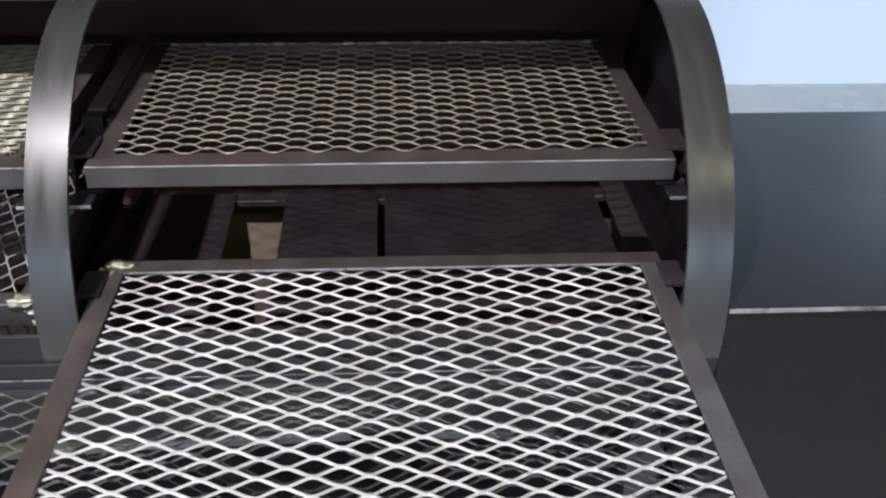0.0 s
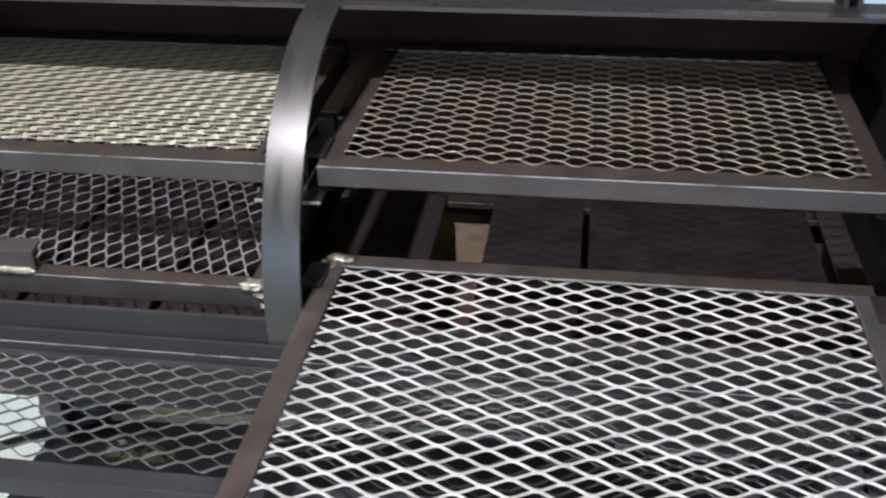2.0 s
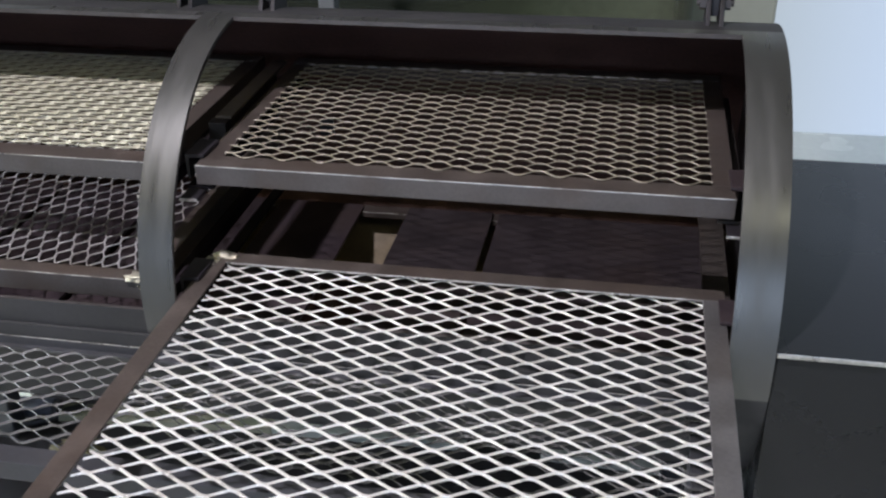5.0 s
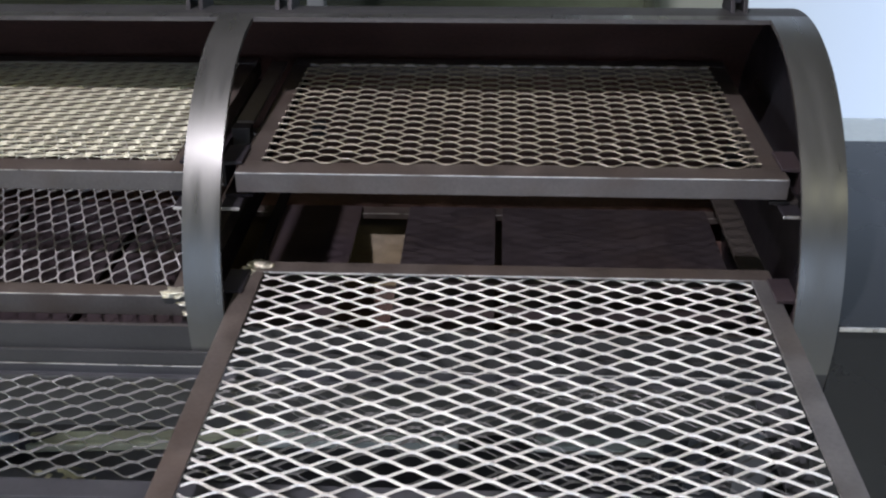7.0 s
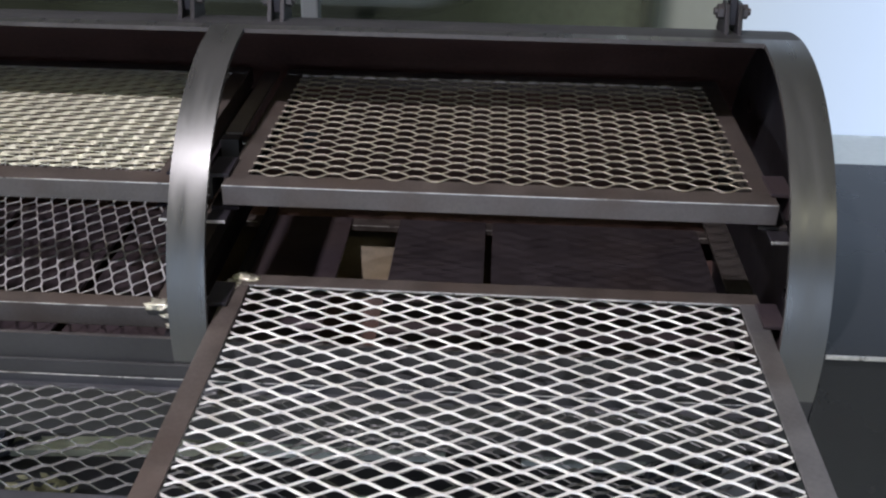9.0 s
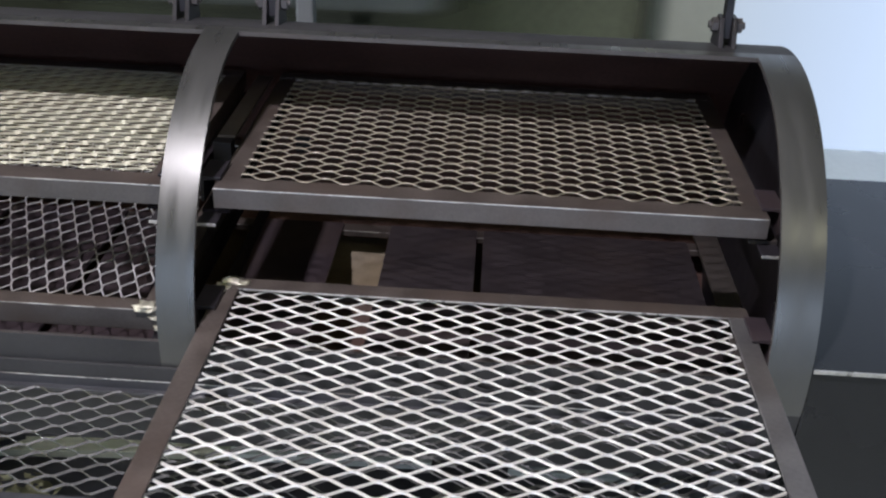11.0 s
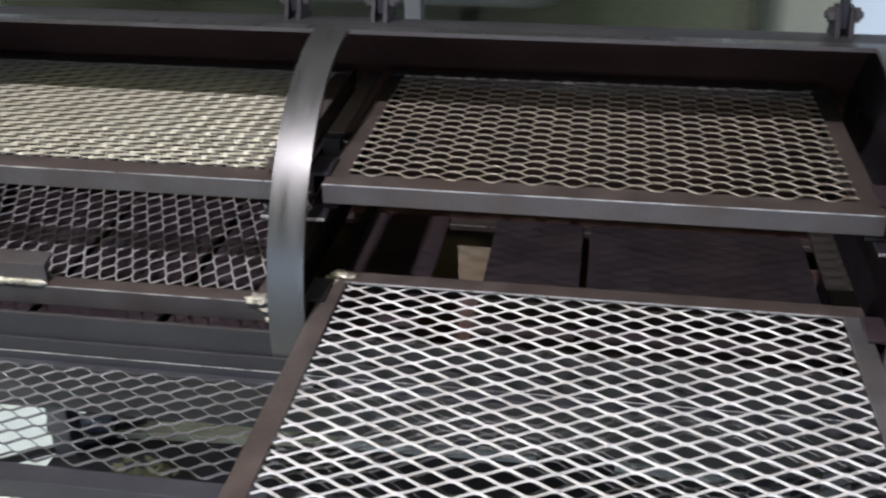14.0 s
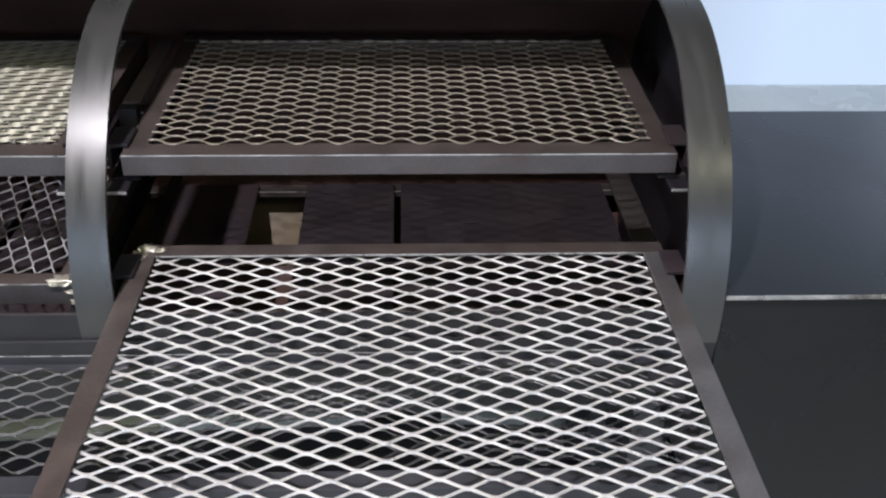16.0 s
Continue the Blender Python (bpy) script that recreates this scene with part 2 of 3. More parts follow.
def blob(bm, at, r, seed=0, squash=(1, 1, 1)):
    """A lumpy weld."""
    made = bmesh.ops.create_icosphere(bm, subdivisions=3, radius=r)["verts"]
    for v in made:
        k = 1 + 0.75 * noise.noise(v.co * (1.9 / r) + Vector((seed, seed * 2.1, 0))) + 0.22 * noise.noise(v.co * (5.0 / r) + Vector((seed, 0, 3)))
        v.co = Vector((v.co.x * k * squash[0], v.co.y * k * squash[1], v.co.z * k * squash[2])) + Vector(at)
    return bm


def bead(bm, x0, x1, y, z, r, rings=64, n=10):
    """A long weld bead along x with ripples."""
    last = None
    for i in range(rings + 1):
        u = i / rings
        rr = r * (0.25 + 0.75 * min(1, 9 * u, 9 * (1 - u))) * (1 + 0.05 * math.sin(i * 1.45) + 0.2 * noise.noise(Vector((u * 9, 2, 0))))
        ring = [bm.verts.new((x0 + (x1 - x0) * u, y + 0.8 * rr * math.cos(a), z + rr * math.sin(a))) for a in (2 * math.pi * q / n for q in range(n))]
        if last:
            for q in range(n):
                bm.faces.new((last[q], last[(q + 1) % n], ring[(q + 1) % n], ring[q]))
        else:
            bm.faces.new(ring)
        last = ring
    bm.faces.new(last[::-1])
    return bm


LONG, SHORT = 0.0497, 0.0223


def expanded(x0, x1, y0, y1, z, side=1.0, turned=False, width=0.0036, thick=0.0026, lift=0.0018, soft=0.0, shift=0.0, long=LONG, short=SHORT, sharp=1.42, knot=None, skew=0.0, lean=None, knuckle=0.0, ragged=0.0):
    """A sheet of expanded metal: wavy strands that meet at the knuckles. turned: the long way of the diamonds runs along y.
    lean: how far the strands' faces turn to the front, in degrees, and knuckle: how much further, and wider, they do where they meet.
    ragged: how far the strands' cut ends differ."""
    bm = bmesh.new()
    if turned:
        x0, x1, y0, y1 = y0, y1, x0, x1
        knot = knot and knot[::-1]
    amp = (short / 2 - width * 0.92) / 2
    if knot:
        shift = 0.5 - (knot[0] - x0) / long
        y0 += (knot[1] - short / 4 - amp - y0) % short
    tilt = -side * math.atan2(lift * 2, width)
    if lean is not None:
        tilt = radians(lean)
    flat = [(-width / 2, -thick / 2), (width / 2, -thick / 2), (width / 2, thick / 2), (-width / 2, thick / 2)]
    count = int((y1 - y0 - 2 * amp) / (short / 2))
    per = 16
    n = int((x1 - x0) / (long / per))
    for k in range(count + 1):
        yk = y0 + amp + k * short / 2
        flip = 1 if k % 2 else -1
        ring = None
        cut = x0 + ragged * (0.5 + 0.5 * math.sin(k * 2.4))
        for i in range(n + 1):
            x = cut + i * (x1 - cut) / n
            ph = ((x - x0) / long + shift) % 1.0
            tri = 4 * abs(ph - 0.5) - 1
            kink = max(-1, min(1, sharp * tri))
            w = flip * ((1 - soft) * kink + soft * math.sin(math.pi / 2 * max(-1, min(1, 1.15 * tri))))
            jit = 0.00035 * noise.noise(Vector((x * 60, yk * 90, z)))
            cy, cz = yk + amp * w + jit, z + side * lift * w
            now = []
            joint = abs(w) ** 3 if knuckle else 0.0
            wide = 1 + skew * (flip if ph >= 0.5 else -flip) * (1 - joint) + 0.3 * joint
            a = tilt + radians(knuckle) * joint
            cu, su = math.cos(a) * wide, math.sin(a) * wide
            for u, v in flat:
                p = (x, cy + u * cu - v * su, cz + u * su + v * cu)
                now.append(bm.verts.new((p[1], p[0], p[2]) if turned else p))
            if ring:
                for j in range(4):
                    bm.faces.new((ring[j], ring[(j + 1) % 4], now[(j + 1) % 4], now[j]))
            else:
                bm.faces.new(now)
            ring = now
        bm.faces.new(ring)
    return bm


# ---- the room ----
FX0, FX1, FY0, FY1, TOP = -5.6, 4.6, -4.8, 4.12, 3.0
floor = new("floor", finish("floor", one_box(FX0 - 0.2, FX1 + 0.2, FY0 - 0.2, FY1 + 0.2, -0.15, 0), FLOOR))
tagged(floor, "pale sealed concrete floor with a soft shine", "floor", kind="structure")
# unseen ceiling, its olive tone added for the barrel bands to mirror
ceiling = new("ceiling", finish("ceiling", one_box(FX0 - 0.2, FX1 + 0.2, FY0 - 0.2, FY1 + 0.2, TOP, TOP + 0.15), CEIL))
tagged(ceiling, "plain unseen ceiling boards in dull olive", "ceiling", kind="structure")


def wall(name, bm, mat=WALL, label="plain pale painted workshop wall"):
    ob = new(name, finish(name, bm, mat))
    return tagged(ob, label, "wall", kind="structure")


w = one_box(FX0 - 0.2, -2.7, FY0 - 0.2, FY0, 0, TOP)
box(w, 2.7, FX1 + 0.2, FY0 - 0.2, FY0, 0, TOP)
box(w, -2.7, 2.7, FY0 - 0.2, FY0, 2.9, TOP)
wall("wall_south", w)
w = one_box(-2.62, 0.25, FY1, FY1 + 0.15, 0, TOP)
box(w, FX0 - 0.2, -2.62, FY1, FY1 + 0.15, 2.3, TOP)
box(w, 0.25, 4.2, FY1, FY1 + 0.15, 2.94, TOP)
box(w, 4.2, FX1 + 0.2, FY1, FY1 + 0.15, 0, TOP)
wall("wall_north", w, GREYBLUE, "blue-grey painted workshop wall")
w = one_box(FX0 - 0.2, FX0, FY0, -0.2, 0, TOP)
box(w, FX0 - 0.2, FX0, 3.0, FY1, 0, TOP)
box(w, FX0 - 0.2, FX0, -0.2, 3.0, 2.7, TOP)
wall("wall_west", w)
wall("wall_east", one_box(FX1, FX1 + 0.2, FY0, FY1, 0, TOP))
ground = new("ground", finish("ground", one_box(-60, 60, -60, 60, -0.3, -0.16), FLOOR))
tagged(ground, "pale concrete yard outside the doorways", "ground", kind="structure")
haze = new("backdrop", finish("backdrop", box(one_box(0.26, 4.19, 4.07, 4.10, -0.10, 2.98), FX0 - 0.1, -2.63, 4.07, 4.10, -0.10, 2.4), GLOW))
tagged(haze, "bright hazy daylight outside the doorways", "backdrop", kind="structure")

# dim things behind the smoker
SX_A, SX_B, SY_F = -1.42, 0.215, 1.985
cover = thing("canvas_cover", "dark green canvas cover over a long low stack", "cover")
n = 60


def top(x):
    a, b = max(0, (-0.95 - x) / 0.4), max(0, (x + 0.10) / 0.25)
    return 1.085 + 0.16 * min(1, a) + 0.16 * min(1, b) + 0.012 * noise.noise(Vector((x * 3.1, 1.0, 0)))


def bulge(x):
    return SY_F + 0.03 * noise.noise(Vector((x * 4.0, 7.0, 0)))


bm = bmesh.new()
for i in range(n):
    x0, x1 = SX_A + (SX_B - SX_A) * i / n, SX_A + (SX_B - SX_A) * (i + 1) / n
    v = [bm.verts.new(p) for p in ((x0, bulge(x0) - 0.03, 0.06), (x1, bulge(x1) - 0.03, 0.06), (x1, bulge(x1), top(x1)), (x0, bulge(x0), top(x0)), (x1, 2.10, top(x1)), (x0, 2.10, top(x0)))]
    bm.faces.new(v[:4])
    bm.faces.new((v[3], v[2], v[4], v[5]))
bmesh.ops.remove_doubles(bm, verts=bm.verts, dist=0.0005)
bmesh.ops.solidify(bm, geom=bm.faces[:], thickness=0.01)
part("sheet", bm, CANVAS, cover, "green canvas, darkest in the middle, its edges faded out", smooth=True)
# low dark block that bounds the pale floor on the left
part("skirt", one_box(-2.05, SX_A - 0.002, 1.945, 2.06, 0.0, 0.34, bevel=0.012), GREEN, cover, "low dark green block on the floor beside the cover")
part("stack", one_box(SX_A + 0.02, SX_B - 0.02, SY_F + 0.035, 2.099, 0.0, 1.04, bevel=0.01), GREEN, cover, "stacked goods under the canvas")
board_ob = new("leaning_panel", finish("leaning_panel", one_box(0.19, 0.385, 2.11, 2.15, 0, 1.75, bevel=0.006), SAGE))
tagged(board_ob, "pale sage painted panel standing beside the stack", "panel")

# ---- the smoker ----
CY, CZ, R, T = 1.290, 0.929, 0.304, 0.006
X0, XL0, XL1, XR0, XR1, X1 = -1.160, -1.120, -0.472, -0.427, 0.243, 0.294
LIP, HEAD = radians(1.9), radians(87.6)


def on(theta, r=R):
    return CY - r * math.cos(theta), CZ + r * math.sin(theta)


def curved(xs, thetas, skip=lambda i, j: False, r=R, t=T, whole=False):
    """A rolled plate of cells between the xs and thetas, with thickness; skip leaves cells out."""
    bm = bmesh.new()
    nx, nt = len(xs) - 1, len(thetas) - 1
    grid = {}

    def v(i, j, inner):
        key = (i, j % nt if whole else j, inner)
        if key not in grid:
            y, z = on(thetas[key[1]], r - t if inner else r)
            grid[key] = bm.verts.new((xs[i], y, z))
        return grid[key]

    def there(i, j):
        if whole:
            j %= nt
        return 0 <= i < nx and 0 <= j < nt and not skip(i, j)

    def raw(i, j, inner):
        y, z = on(thetas[j], r - t if inner else r)
        return bm.verts.new((xs[i], y, z))

    smooth, flat = [], []
    for i in range(nx):
        for j in range(nt):
            if not there(i, j):
                continue
            smooth.append(bm.faces.new((v(i, j, 0), v(i + 1, j, 0), v(i + 1, j + 1, 0), v(i, j + 1, 0))))
            smooth.append(bm.faces.new((v(i, j, 1), v(i, j + 1, 1), v(i + 1, j + 1, 1), v(i + 1, j, 1))))
            for (di, dj), (a, b) in {(-1, 0): ((0, 0), (0, 1)), (1, 0): ((1, 0), (1, 1)), (0, -1): ((0, 0), (1, 0)), (0, 1): ((0, 1), (1, 1))}.items():
                if not there(i + di, j + dj):
                    flat.append(bm.faces.new((raw(i + a[0], j + a[1], 0), raw(i + b[0], j + b[1], 0), raw(i + b[0], j + b[1], 1), raw(i + a[0], j + a[1], 1))))
    return bm, smooth


def rolled(name, parent, mat, inner_mat, label, *a, edge_mat=None, dim_mat=None, **k):
    bm, smooth = curved(*a, **k)
    me = bpy.data.meshes.new(name)
    marks = set(smooth)
    r, t = k.get("r", R), k.get("t", T)
    for f in bm.faces:
        f.smooth = f in marks
        c = f.calc_center_median()
        d = math.hypot(c.y - CY, c.z - CZ)
        # faces under the lip and past the top: weak reflections put into a darker tone
        f.material_index = (1 if d < r - 0.7 * t else 3 if dim_mat and (c.z < CZ + (0.02 if XL0 < c.x < XL1 or XR0 < c.x < XR1 else -0.045) or c.y > CY + 0.004) else 0) if f in marks else 2
    bm.to_mesh(me)
    bm.free()
    me.materials.append(mat)
    me.materials.append(inner_mat)
    me.materials.append(edge_mat or MILL)
    if dim_mat:
        me.materials.append(dim_mat)
    ob = new(name, me)
    ob.parent = parent
    tagged(ob, label)
    return ob


smoker = thing("smoker", "charcoal steel offset smoker with two open cooking doors", "smoker")
front = [LIP + (HEAD - LIP) * i / 36 for i in range(37)]
rest = [HEAD + (2 * math.pi + LIP - HEAD) * i / 84 for i in range(1, 85)]
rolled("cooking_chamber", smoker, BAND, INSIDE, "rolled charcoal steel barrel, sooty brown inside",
       [X0, XL0, XL1, XR0, XR1, X1], front + rest, skip=lambda i, j: i in (1, 3) and j < 36, whole=True, dim_mat=MATTE)
for x, inward in ((X0, 1), (X1, -1)):
    bm = bmesh.new()
    bmesh.ops.create_cone(bm, cap_ends=True, segments=96, radius1=R - T - 0.0005, radius2=R - T - 0.0005, depth=T,
                          matrix=Matrix.Translation((x + inward * T, CY, CZ)) @ Matrix.Rotation(math.pi / 2, 4, "Y"))
    part("end_cap", bm, END, smoker, "sooty flat end plate")

# tan sheet added where lamplight falls on the barrel's rusty bottom
bm, _ = curved([-0.700, -0.040], [radians(206 + 24 * i / 24) for i in range(25)], r=R - T - 0.002, t=0.003)
part("drip_liner", bm, RUST, smoker, "tan rusty sheet added for the lit bottom of the barrel")

# firebox
fb = part("firebox", one_box(0.2945, 0.98, 0.990, 1.532, 0.34, 0.952, bevel=0.003), FIRE, smoker, "square charcoal painted firebox")
part("firebox_top", one_box(0.2945, 0.99, 0.984, 1.538, 0.952, 0.959, bevel=0.0015), FIRE, fb, "flat painted top plate with a bright front edge")
# front edge toned bright for the light it catches
top_plate = fb.children[0]
top_plate.data.materials.append(WORN_GLINT)
for p in top_plate.data.polygons:
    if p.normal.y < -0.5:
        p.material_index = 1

# rack supports: angle rails along the depth, with short clips over their front ends
def rail(x, z, inward, y0, y1):
    # left rails near-black, the right one lighter: shade and light put in colour
    mat = LIDIN if x > 0 else DIM_BLACK
    wide = 0.034 if abs(x) > 0.5 or x > 0 or z > 1.0 else 0.015
    part("support_rail", prism(bmesh.new(), ell(x, z, inward * wide, -0.019, 0.004), "y", y0, y1), mat, smoker, "dark angle rail")
    worn_glint_part("rail_tab", one_box(min(x, x + inward * 0.024), max(x, x + inward * 0.024), y0 - 0.030, y0 + 0.02, z - 0.0085, z - 0.0042, bevel=0.0012), BLACK, smoker, lambda n, c: n.y < -0.2, "small black end tab with a bright front edge")


def clip(x, z, inward, y0, y1):
    bm = prism(bmesh.new(), ell(x, z, inward * 0.026, -0.034, 0.004), "y", y0, y1, bevel=0.001)
    part("hold_down_clip", bm, PLATE_BROWN if x > 0 else DIM_BLACK if x < -1 else BLACK, smoker, "short bent steel clip")


ZU, ZP, RACK = 1.100, 0.957, 0.0262
for z, ya, yc in ((ZU, 1.088, 1.100), (ZP, 1.030, 1.034)):
    for x, inward in ((-1.138, 1), (-0.4700, -1), (-0.4370, 1), (0.2560, -1)):
        rail(x, z - RACK - 0.006, inward, ya, 1.50)
        if not (z == ZP and -0.6 < x < -0.44):
            clip(x - inward * 0.004, z + 0.0055, inward, yc, yc + 0.052)

part("hold_down_rail", prism(bmesh.new(), ell(-0.4505, ZU + 0.0070, 0.0235, -0.034, 0.004), "y", 1.228, 1.470, bevel=0.001), BROWN, smoker, "long dark angle rail over the rack's edge")
part("rail_end", one_box(-0.4530, -0.4285, 1.208, 1.2275, ZU - 0.028, ZU + 0.0045, bevel=0.001), BLACK, smoker, "black end block of the rail")


# hinges
def hinge(x):
    wedge = [(1.310, 1.224), (1.372, 1.224), (1.350, 1.268), (1.328, 1.268)]
    h = part("hinge", prism(bmesh.new(), wedge, "x", x - 0.0115, x - 0.0055, bevel=0.001), BLACK, smoker, "black steel hinge")
    part("ear", prism(bmesh.new(), wedge, "x", x + 0.0055, x + 0.0115, bevel=0.001), BLACK, h)
    part("strap", prism(bmesh.new(), [(1.330, 1.240), (1.348, 1.240), (1.352, 1.330), (1.334, 1.330)], "x", x - 0.005, x + 0.005, bevel=0.001), BLACK, h)
    for s in (-1, 1):
        b = rod(bmesh.new(), (x + s * 0.0118, 1.339, 1.256), (x + s * 0.0195, 1.339, 1.256), 0.0100, 6)
        rod(b, (x + s * 0.0190, 1.339, 1.256), (x + s * 0.0235, 1.339, 1.256), 0.0050, 12)
        part("nut", b, MILL, h, "zinc nut on the hinge pin")


for x in (-1.085, -0.514, -0.393, 0.210):
    hinge(x)


stop = part("lid_stop", one_box(-0.421, -0.392, 1.630, 1.660, 0.93, 1.50, bevel=0.004), LIGHTGREY, smoker, "pale grey square tube lid stop")
part("stop_bracket", one_box(-0.419, -0.394, 1.580, 1.6298, 0.935, 0.965, bevel=0.002), BLACK, stop)

# open lids: the cut-out of the barrel, swung up and back about the hinge pins
def lid(x0, x1):
    head = radians(94.0)
    ob = rolled("lid", smoker, BAND, LIDIN, "raised curved door, sooty brown inside", [x0, x1], [LIP + (head - LIP) * i / 30 for i in range(31)], edge_mat=PLATE)
    pin = Vector((0, 1.339, 1.256))
    ob.matrix_local = Matrix.Translation(pin + Vector((0, 0, 0.010))) @ Matrix.Rotation(radians(-118), 4, "X") @ Matrix.Translation(-pin)
    y, z = on(head, R - T)
    e = part("door_flange", one_box(x0 + 0.004, x1 - 0.004, y - 0.012, y + 0.008, z - 0.008, z - 0.002, bevel=0.001), DIM_BLACK, ob, "flat steel sealing strip")
    part("rim", one_box(x0 + 0.006, x1 - 0.006, y - 0.0140, y - 0.0122, z - 0.0085, z - 0.003, bevel=0.0004), MILL, e, "bare steel rim")
    return ob


lid(XL0 + 0.003, XL1 - 0.003)
lid(XR0 + 0.003, XR1 - 0.003)

part("drain_peg", rod(bmesh.new(), (X0 - 0.014, 1.000, 0.905), (X0 + 0.004, 1.000, 0.905), 0.008, 12), PAINT, smoker)

# front shelf: angle frame with expanded metal
SZ, SY0, SY1, SX0, SX1 = 0.866, 0.768, 0.986, -1.180, 0.240
shelf = part("front_shelf", prism(bmesh.new(), ell(SY0, SZ, 0.028, -0.026, 0.005), "x", SX0, SX1, bevel=0.001), PAINT, smoker, "charcoal angle-iron front shelf")
worn_glint_part("back_rail", prism(bmesh.new(), ell(SY1, SZ, -0.012, 0.018, 0.005), "x", X0 + 0.002, SX1, bevel=0.001), PAINT, shelf, lambda n, c: n.y < -0.2 and n.z > 0.2 and c.z > SZ + 0.01)
part("mounting_strip", one_box(X0 + 0.006, SX1 - 0.004, 0.9825, 0.9868, SZ + 0.0185, SZ + 0.0375, bevel=0.0008), MATTE, shelf, "flat painted strip behind the shelf")
for x, s in ((SX0, 1), (SX1, -1)):
    part("side_rail", prism(bmesh.new(), ell(x, SZ + 0.0005, s * 0.034, -0.036, 0.005), "y", SY0 + 0.002, SY1 - 0.002, bevel=0.001), PAINT, shelf)
part("shelf_mesh", expanded(SX0 + 0.030, SX1 - 0.010, SY0 + 0.018, SY1 - 0.006, SZ + 0.0030, side=1, lift=0.0012, long=0.0506, short=0.0237, width=0.0023, thick=0.0022, skew=0.3, knot=(-1.079, 0.881)), WIRE_DARK, shelf, "grey expanded metal mesh")

# legs
for x in (-1.128, 0.240):
    for y in (1.055, 1.500):
        part("leg", one_box(x - 0.024, x + 0.022, y - 0.022, y + 0.022, 0.0, 0.76, bevel=0.004), PAINT, smoker, "square charcoal steel tube leg")
for y in (1.055, 1.500):
    part("stretcher", one_box(-1.100, 0.212, y - 0.02, y + 0.02, 0.20, 0.24, bevel=0.003), BLACK, smoker)
part("lower_shelf", one_box(-1.155, 0.44, 0.96, 1.68, 0.241, 0.251, bevel=0.002), BLACK, smoker, "black steel lower shelf")

# exhaust stack
stack = part("chimney_duct", one_box(-1.318, -1.234, 1.203, 1.318, 0.50, 1.95, bevel=0.003), PAINT, smoker, "square charcoal exhaust duct")
# black sheet that puts the duct's shadow side into colour
part("side_plate", one_box(-1.2338, -1.2310, 1.206, 1.316, 0.50, 1.94), BLACK, stack, "black sheet for the duct's shaded side")
part("slot_cover", one_box(-1.291, -1.278, 1.1990, 1.2026, 0.52, 1.90), BLACK, stack)
part("latch", one_box(-1.308, -1.298, 1.189, 1.2026, 1.19, 1.29, bevel=0.002), MILL, stack)
part("duct_neck", one_box(-1.2308, X0 + 0.004, 1.225, 1.300, 0.80, 0.90, bevel=0.002), BLACK, stack)


# ---- racks ----
def rack(label, x0, x1, yf, yb, z, mesh_mat, side, mesh_dz, turned=False, inset=0.026, soft=0.0, lift=0.0018, handle=False, welds=(), width=0.0036, thick=0.0026, sharp=1.42, long=LONG, short=SHORT, knot=None, tall=RACK, left_mat=BROWN, right_mat=BROWN, skew=0.0, lean=None, knuckle=0.0, ragged=0.0):
    ob = thing("cooking_rack", label, "rack", "sliding cooking racks")
    t, f = 0.0035, RACK
    worn_glint_part("front_bar", prism(bmesh.new(), ell(yf, z, f + (0.008 if not handle else 0.0), -tall, t), "x", x0, x1, bevel=0.0011), MILL, ob, lambda n, c: n.y < -0.2 and n.z > 0.2, flat=BROWN)
    worn_glint_part("back_bar", prism(bmesh.new(), ell(yb, z, -f, -f, t), "x", x0, x1, bevel=0.0011), BROWN, ob, lambda n, c: n.y < -0.2 and n.z < 0.3 and c.z > z - t - 0.001)
    part("side_bar", prism(bmesh.new(), ell(x0, z - 0.0004, f, -f, t), "y", yf + 0.001, yb - 0.001, bevel=0.0008), left_mat, ob)
    part("side_bar", prism(bmesh.new(), ell(x1, z - 0.0004, -f, -f, t), "y", yf + 0.001, yb - 0.001, bevel=0.0008), right_mat, ob)
    part("rack_mesh", expanded(x0 + inset - 1.6 * ragged, x1 - inset, yf + inset - (0.003 if not handle else 0.014), yb - (0.006 if mesh_dz < -0.007 else inset), z + mesh_dz, side, turned, soft=soft, lift=lift, width=width, thick=thick, sharp=sharp, long=long, short=short, knot=knot, skew=skew, lean=lean, knuckle=knuckle, ragged=ragged), mesh_mat, ob, "expanded steel mesh")
    if handle:
        hx = -0.820
        bm = prism(bmesh.new(), [(yf + 0.003, z), (yf + 0.007, z), (yf + 0.007, z + 0.026), (yf + 0.030, z + 0.030), (yf + 0.030, z + 0.034), (yf + 0.003, z + 0.030)], "x", hx - 0.038, hx + 0.038, bevel=0.0008)
        part("handle", bm, MILL, ob, "bent steel pull tab")
        bm = bead(bmesh.new(), hx - 0.040, hx + 0.040, yf + 0.0005, z + 0.0035, 0.0052)
        part("weld_bead", bm, WELD, ob, "bright weld", smooth=True)
    for i, (at, r) in enumerate(welds):
        bm = blob(bmesh.new(), at, r, i * 7 + 3, (1.05, 0.8, 0.30))
        part("corner_weld", bm, WELD, ob, "bright lumpy corner weld", smooth=True)
    return ob


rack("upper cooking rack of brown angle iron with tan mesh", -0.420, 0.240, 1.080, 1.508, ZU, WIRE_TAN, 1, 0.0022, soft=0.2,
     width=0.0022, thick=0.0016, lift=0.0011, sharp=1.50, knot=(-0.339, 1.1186))
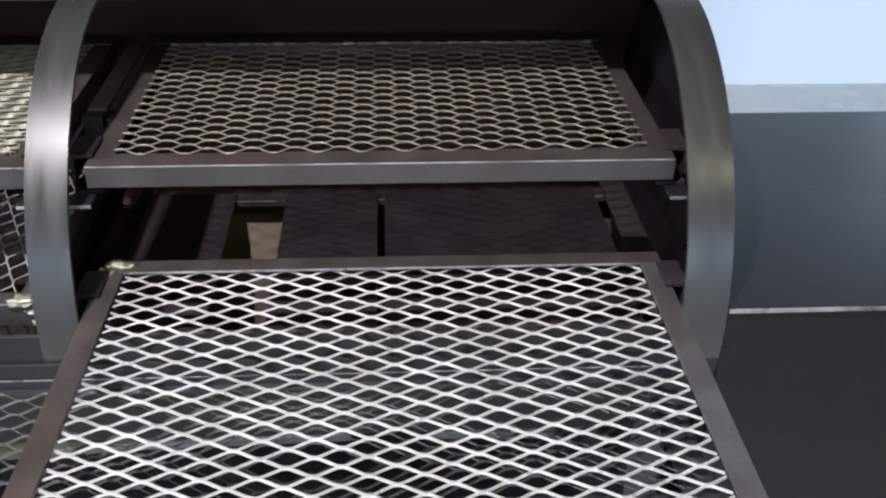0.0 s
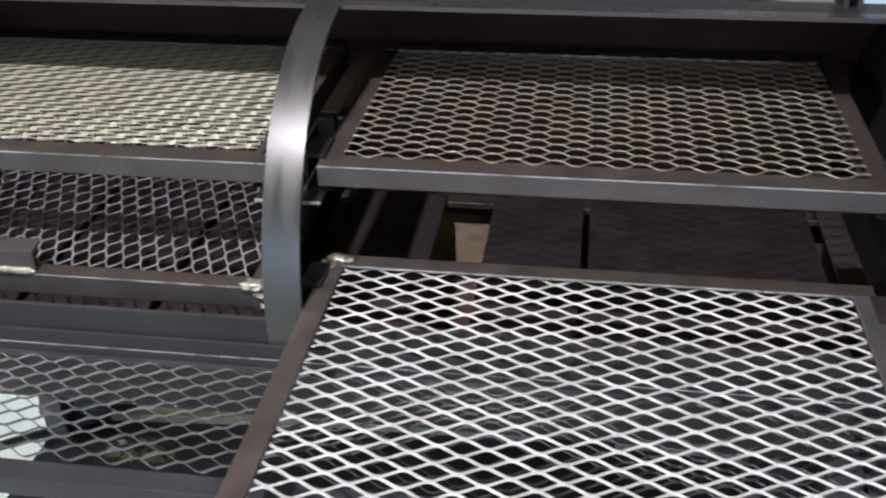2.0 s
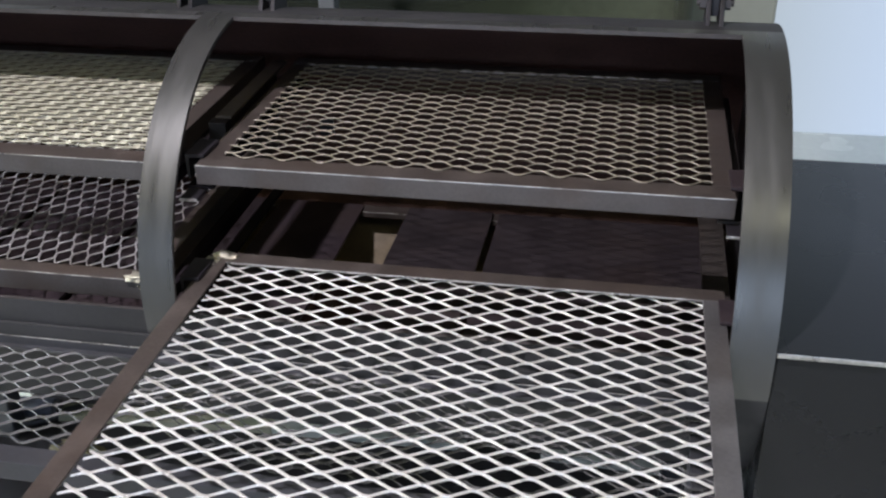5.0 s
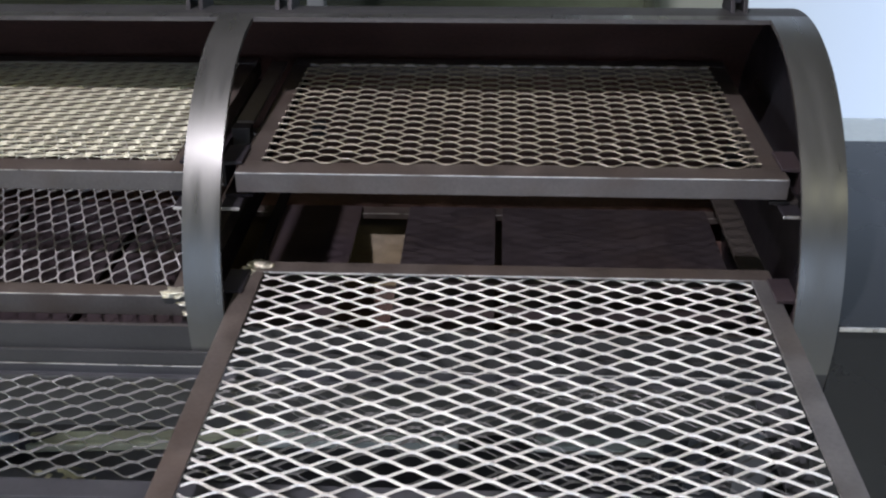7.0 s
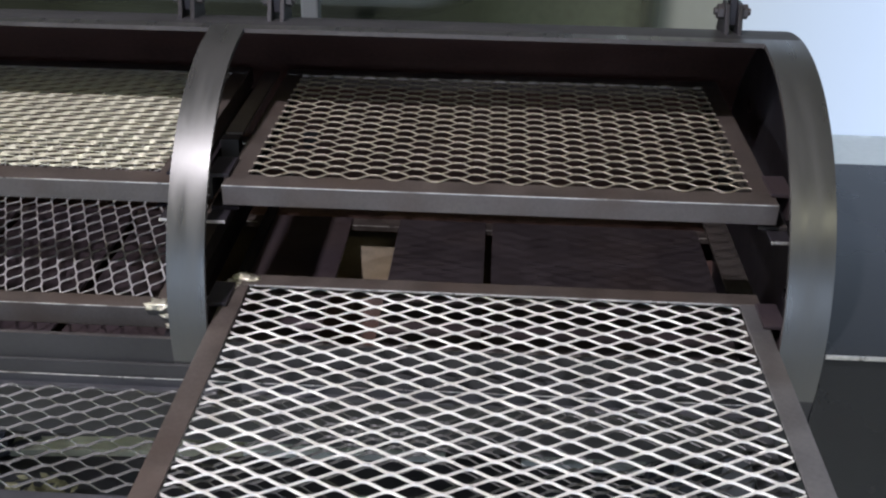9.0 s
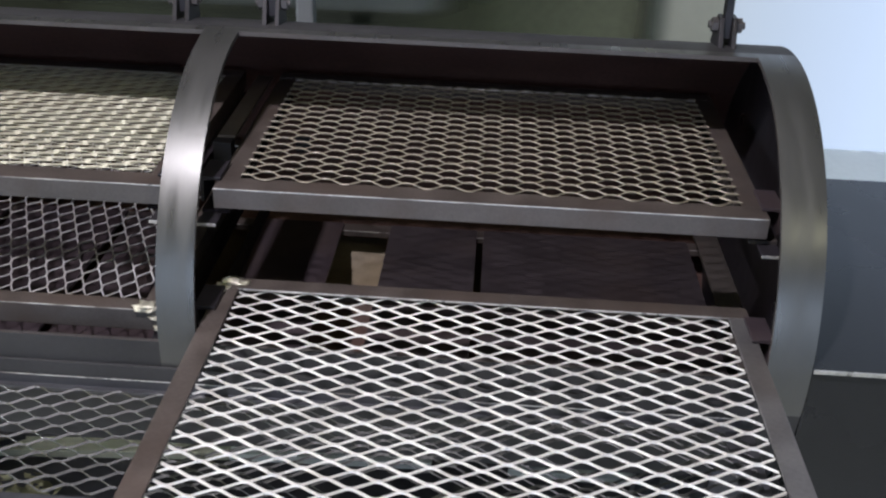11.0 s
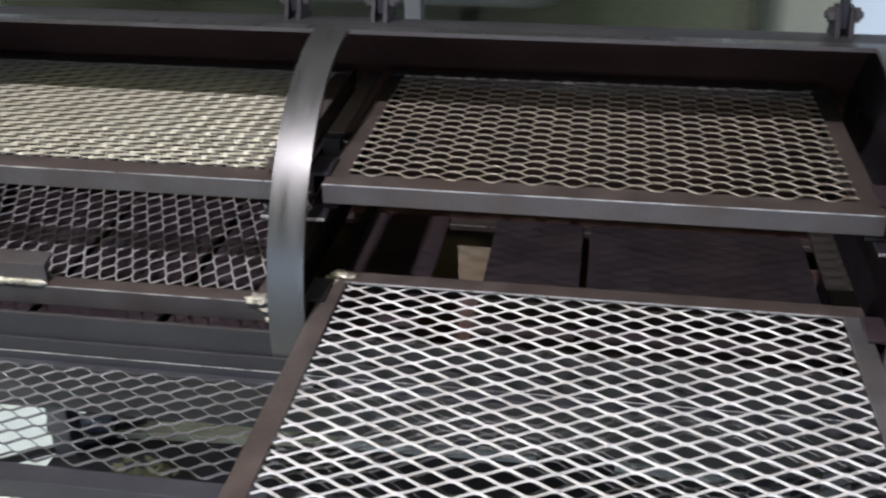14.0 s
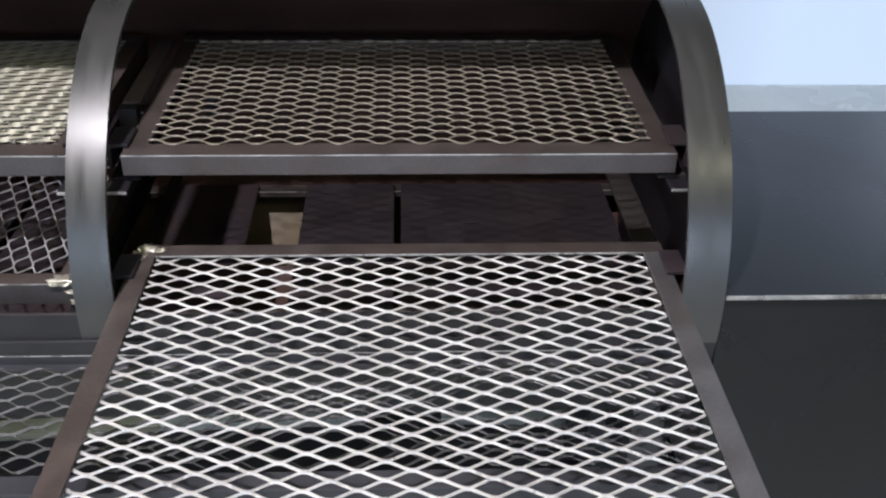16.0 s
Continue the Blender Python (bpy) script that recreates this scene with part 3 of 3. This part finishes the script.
rack("upper cooking rack of brown angle iron with pale mesh", -1.114, -0.478, 1.080, 1.508, ZU, WIRE_PALE, -1, 0.0008, knot=(-0.762, 1.103), long=0.0490, short=0.0220,
     width=0.0029, thick=0.0012, lift=0.0010, sharp=1.12, skew=0.55, lean=12, knuckle=29, ragged=0.009, left_mat=PLATE_BROWN,
     welds=(((-1.109, 1.084, ZU + 0.0005), 0.006),))
rack("lower cooking rack with diamond mesh, pushed in", -1.126, -0.480, 1.026, 1.570, ZP, WIRE_MID, -1, -0.006, turned=True, handle=True, tall=0.029, width=0.0019, thick=0.0017, long=0.0525, short=0.02336, knot=(-0.771, 1.054), left_mat=PLATE_BROWN,
     welds=(((-1.118, 1.030, ZP + 0.0005), 0.008), ((-1.122, 1.028, ZP - 0.010), 0.006), ((-0.496, 1.034, ZP + 0.001), 0.0145), ((-0.487, 1.028, ZP - 0.010), 0.009), ((-0.482, 1.027, ZP - 0.024), 0.009)))
rack("lower cooking rack with bright mesh, pulled out", -0.426, 0.243, 0.560, 1.116, ZP, WIRE, 1, -0.008, lift=0.0008, width=0.0030, sharp=1.24, soft=0.08, skew=-0.06,
     long=0.0508, short=0.0254, knot=(-0.3868, 1.0868), right_mat=STEEL,
     welds=(((-0.410, 1.106, ZP + 0.001), 0.0115), ((-0.397, 1.103, ZP + 0.0005), 0.0085), ((-0.420, 1.094, ZP), 0.009), ((-0.418, 1.084, ZP - 0.002), 0.007)))


# ---- baffle plates ----
def plate(x0, x1):
    ob = new("baffle_plate", finish("baffle_plate", one_box(x0, x1, 1.014, 1.522, 0.830, 0.836, bevel=0.001), PLATE if x0 > -0.40 else PLATE_BROWN))
    return tagged(ob, "dark blued steel heat plate on cross bars", "plate", "heat plates")


for a, b in ((-0.478, -0.329), (-0.249, -0.104), (-0.093, 0.246), (-1.10, -0.90), (-0.885, -0.70), (-0.685, -0.509)):
    plate(a, b)
for y in (1.018, 1.506):
    worn_glint_part("cross_bar", prism(bmesh.new(), ell(y, 0.8295, 0.026, -0.010, 0.004), "x", X0 + 0.012, X1 - 0.012, bevel=0.0009), BROWN, smoker, lambda n, c: n.y < -0.2 and n.z > 0.2)


# ---- things under the shelf ----
board = new("wooden_board", finish("wooden_board", one_box(-0.235, 0.235, -0.022, 0.022, 0, 0.018, bevel=0.003), WOOD))
board.matrix_world = pose(-0.815, 1.583, 0.2515, 0, 0, 4)
tagged(board, "pale weathered board lying on the lower shelf", "board")
for x, half, turn in ((-0.375, 0.205, 1.5), (0.115, 0.130, -2.0)):
    plank = new("wooden_board", finish("wooden_board", one_box(-half, half, -0.022, 0.022, 0, 0.018, bevel=0.003), GREYWOOD))
    plank.matrix_world = pose(x, 1.605, 0.2515, 0, 0, turn)
    tagged(plank, "grey weathered board lying on the lower shelf", "board")
pipe = thing("pipe_offcut", "dark blue painted pipe offcut on the lower shelf", "pipe")
part("tube", rod(bmesh.new(), (-1.195, 1.550, 0.2735), (-1.058, 1.560, 0.2735), 0.022, 24), BLUE, pipe, smooth=False)
part("end_plug", rod(bmesh.new(), (-1.0579, 1.560, 0.2735), (-1.048, 1.561, 0.2735), 0.019, 24), BLACK, pipe)
bar = thing("poker", "black steel poker sticking out over the lower shelf", "poker")
part("shaft", rod(bmesh.new(), (-1.290, 1.395, 0.262), (-1.040, 1.560, 0.262), 0.010, 12), BLACK, bar)
part("grip", rod(bmesh.new(), (-1.040, 1.560, 0.262), (-1.000, 1.590, 0.262), 0.013, 12), BLACK, bar)
leaves = bmesh.new()
random.seed(5)
for i in range(26):
    c = Vector((-0.945 + random.uniform(-0.07, 0.07), 1.455 + random.uniform(-0.03, 0.03), 0.256 + random.uniform(0, 0.012)))
    a, tip, wid = random.uniform(0, 6.3), random.uniform(0.012, 0.026), random.uniform(0.005, 0.009)
    d, e = Vector((math.cos(a), math.sin(a), random.uniform(-0.2, 0.4))), Vector((-math.sin(a), math.cos(a), 0.1))
    v = [leaves.verts.new(c + p) for p in (-d * tip, e * wid, d * tip, -e * wid)]
    leaves.faces.new((v[0], v[1], v[2]))
    leaves.faces.new((v[0], v[2], v[3]))
lf = new("wood_chips", finish("wood_chips", leaves, CHIP))
tagged(lf, "scattered dry brown wood chips on the lower shelf", "wood chips", kind="stuff")
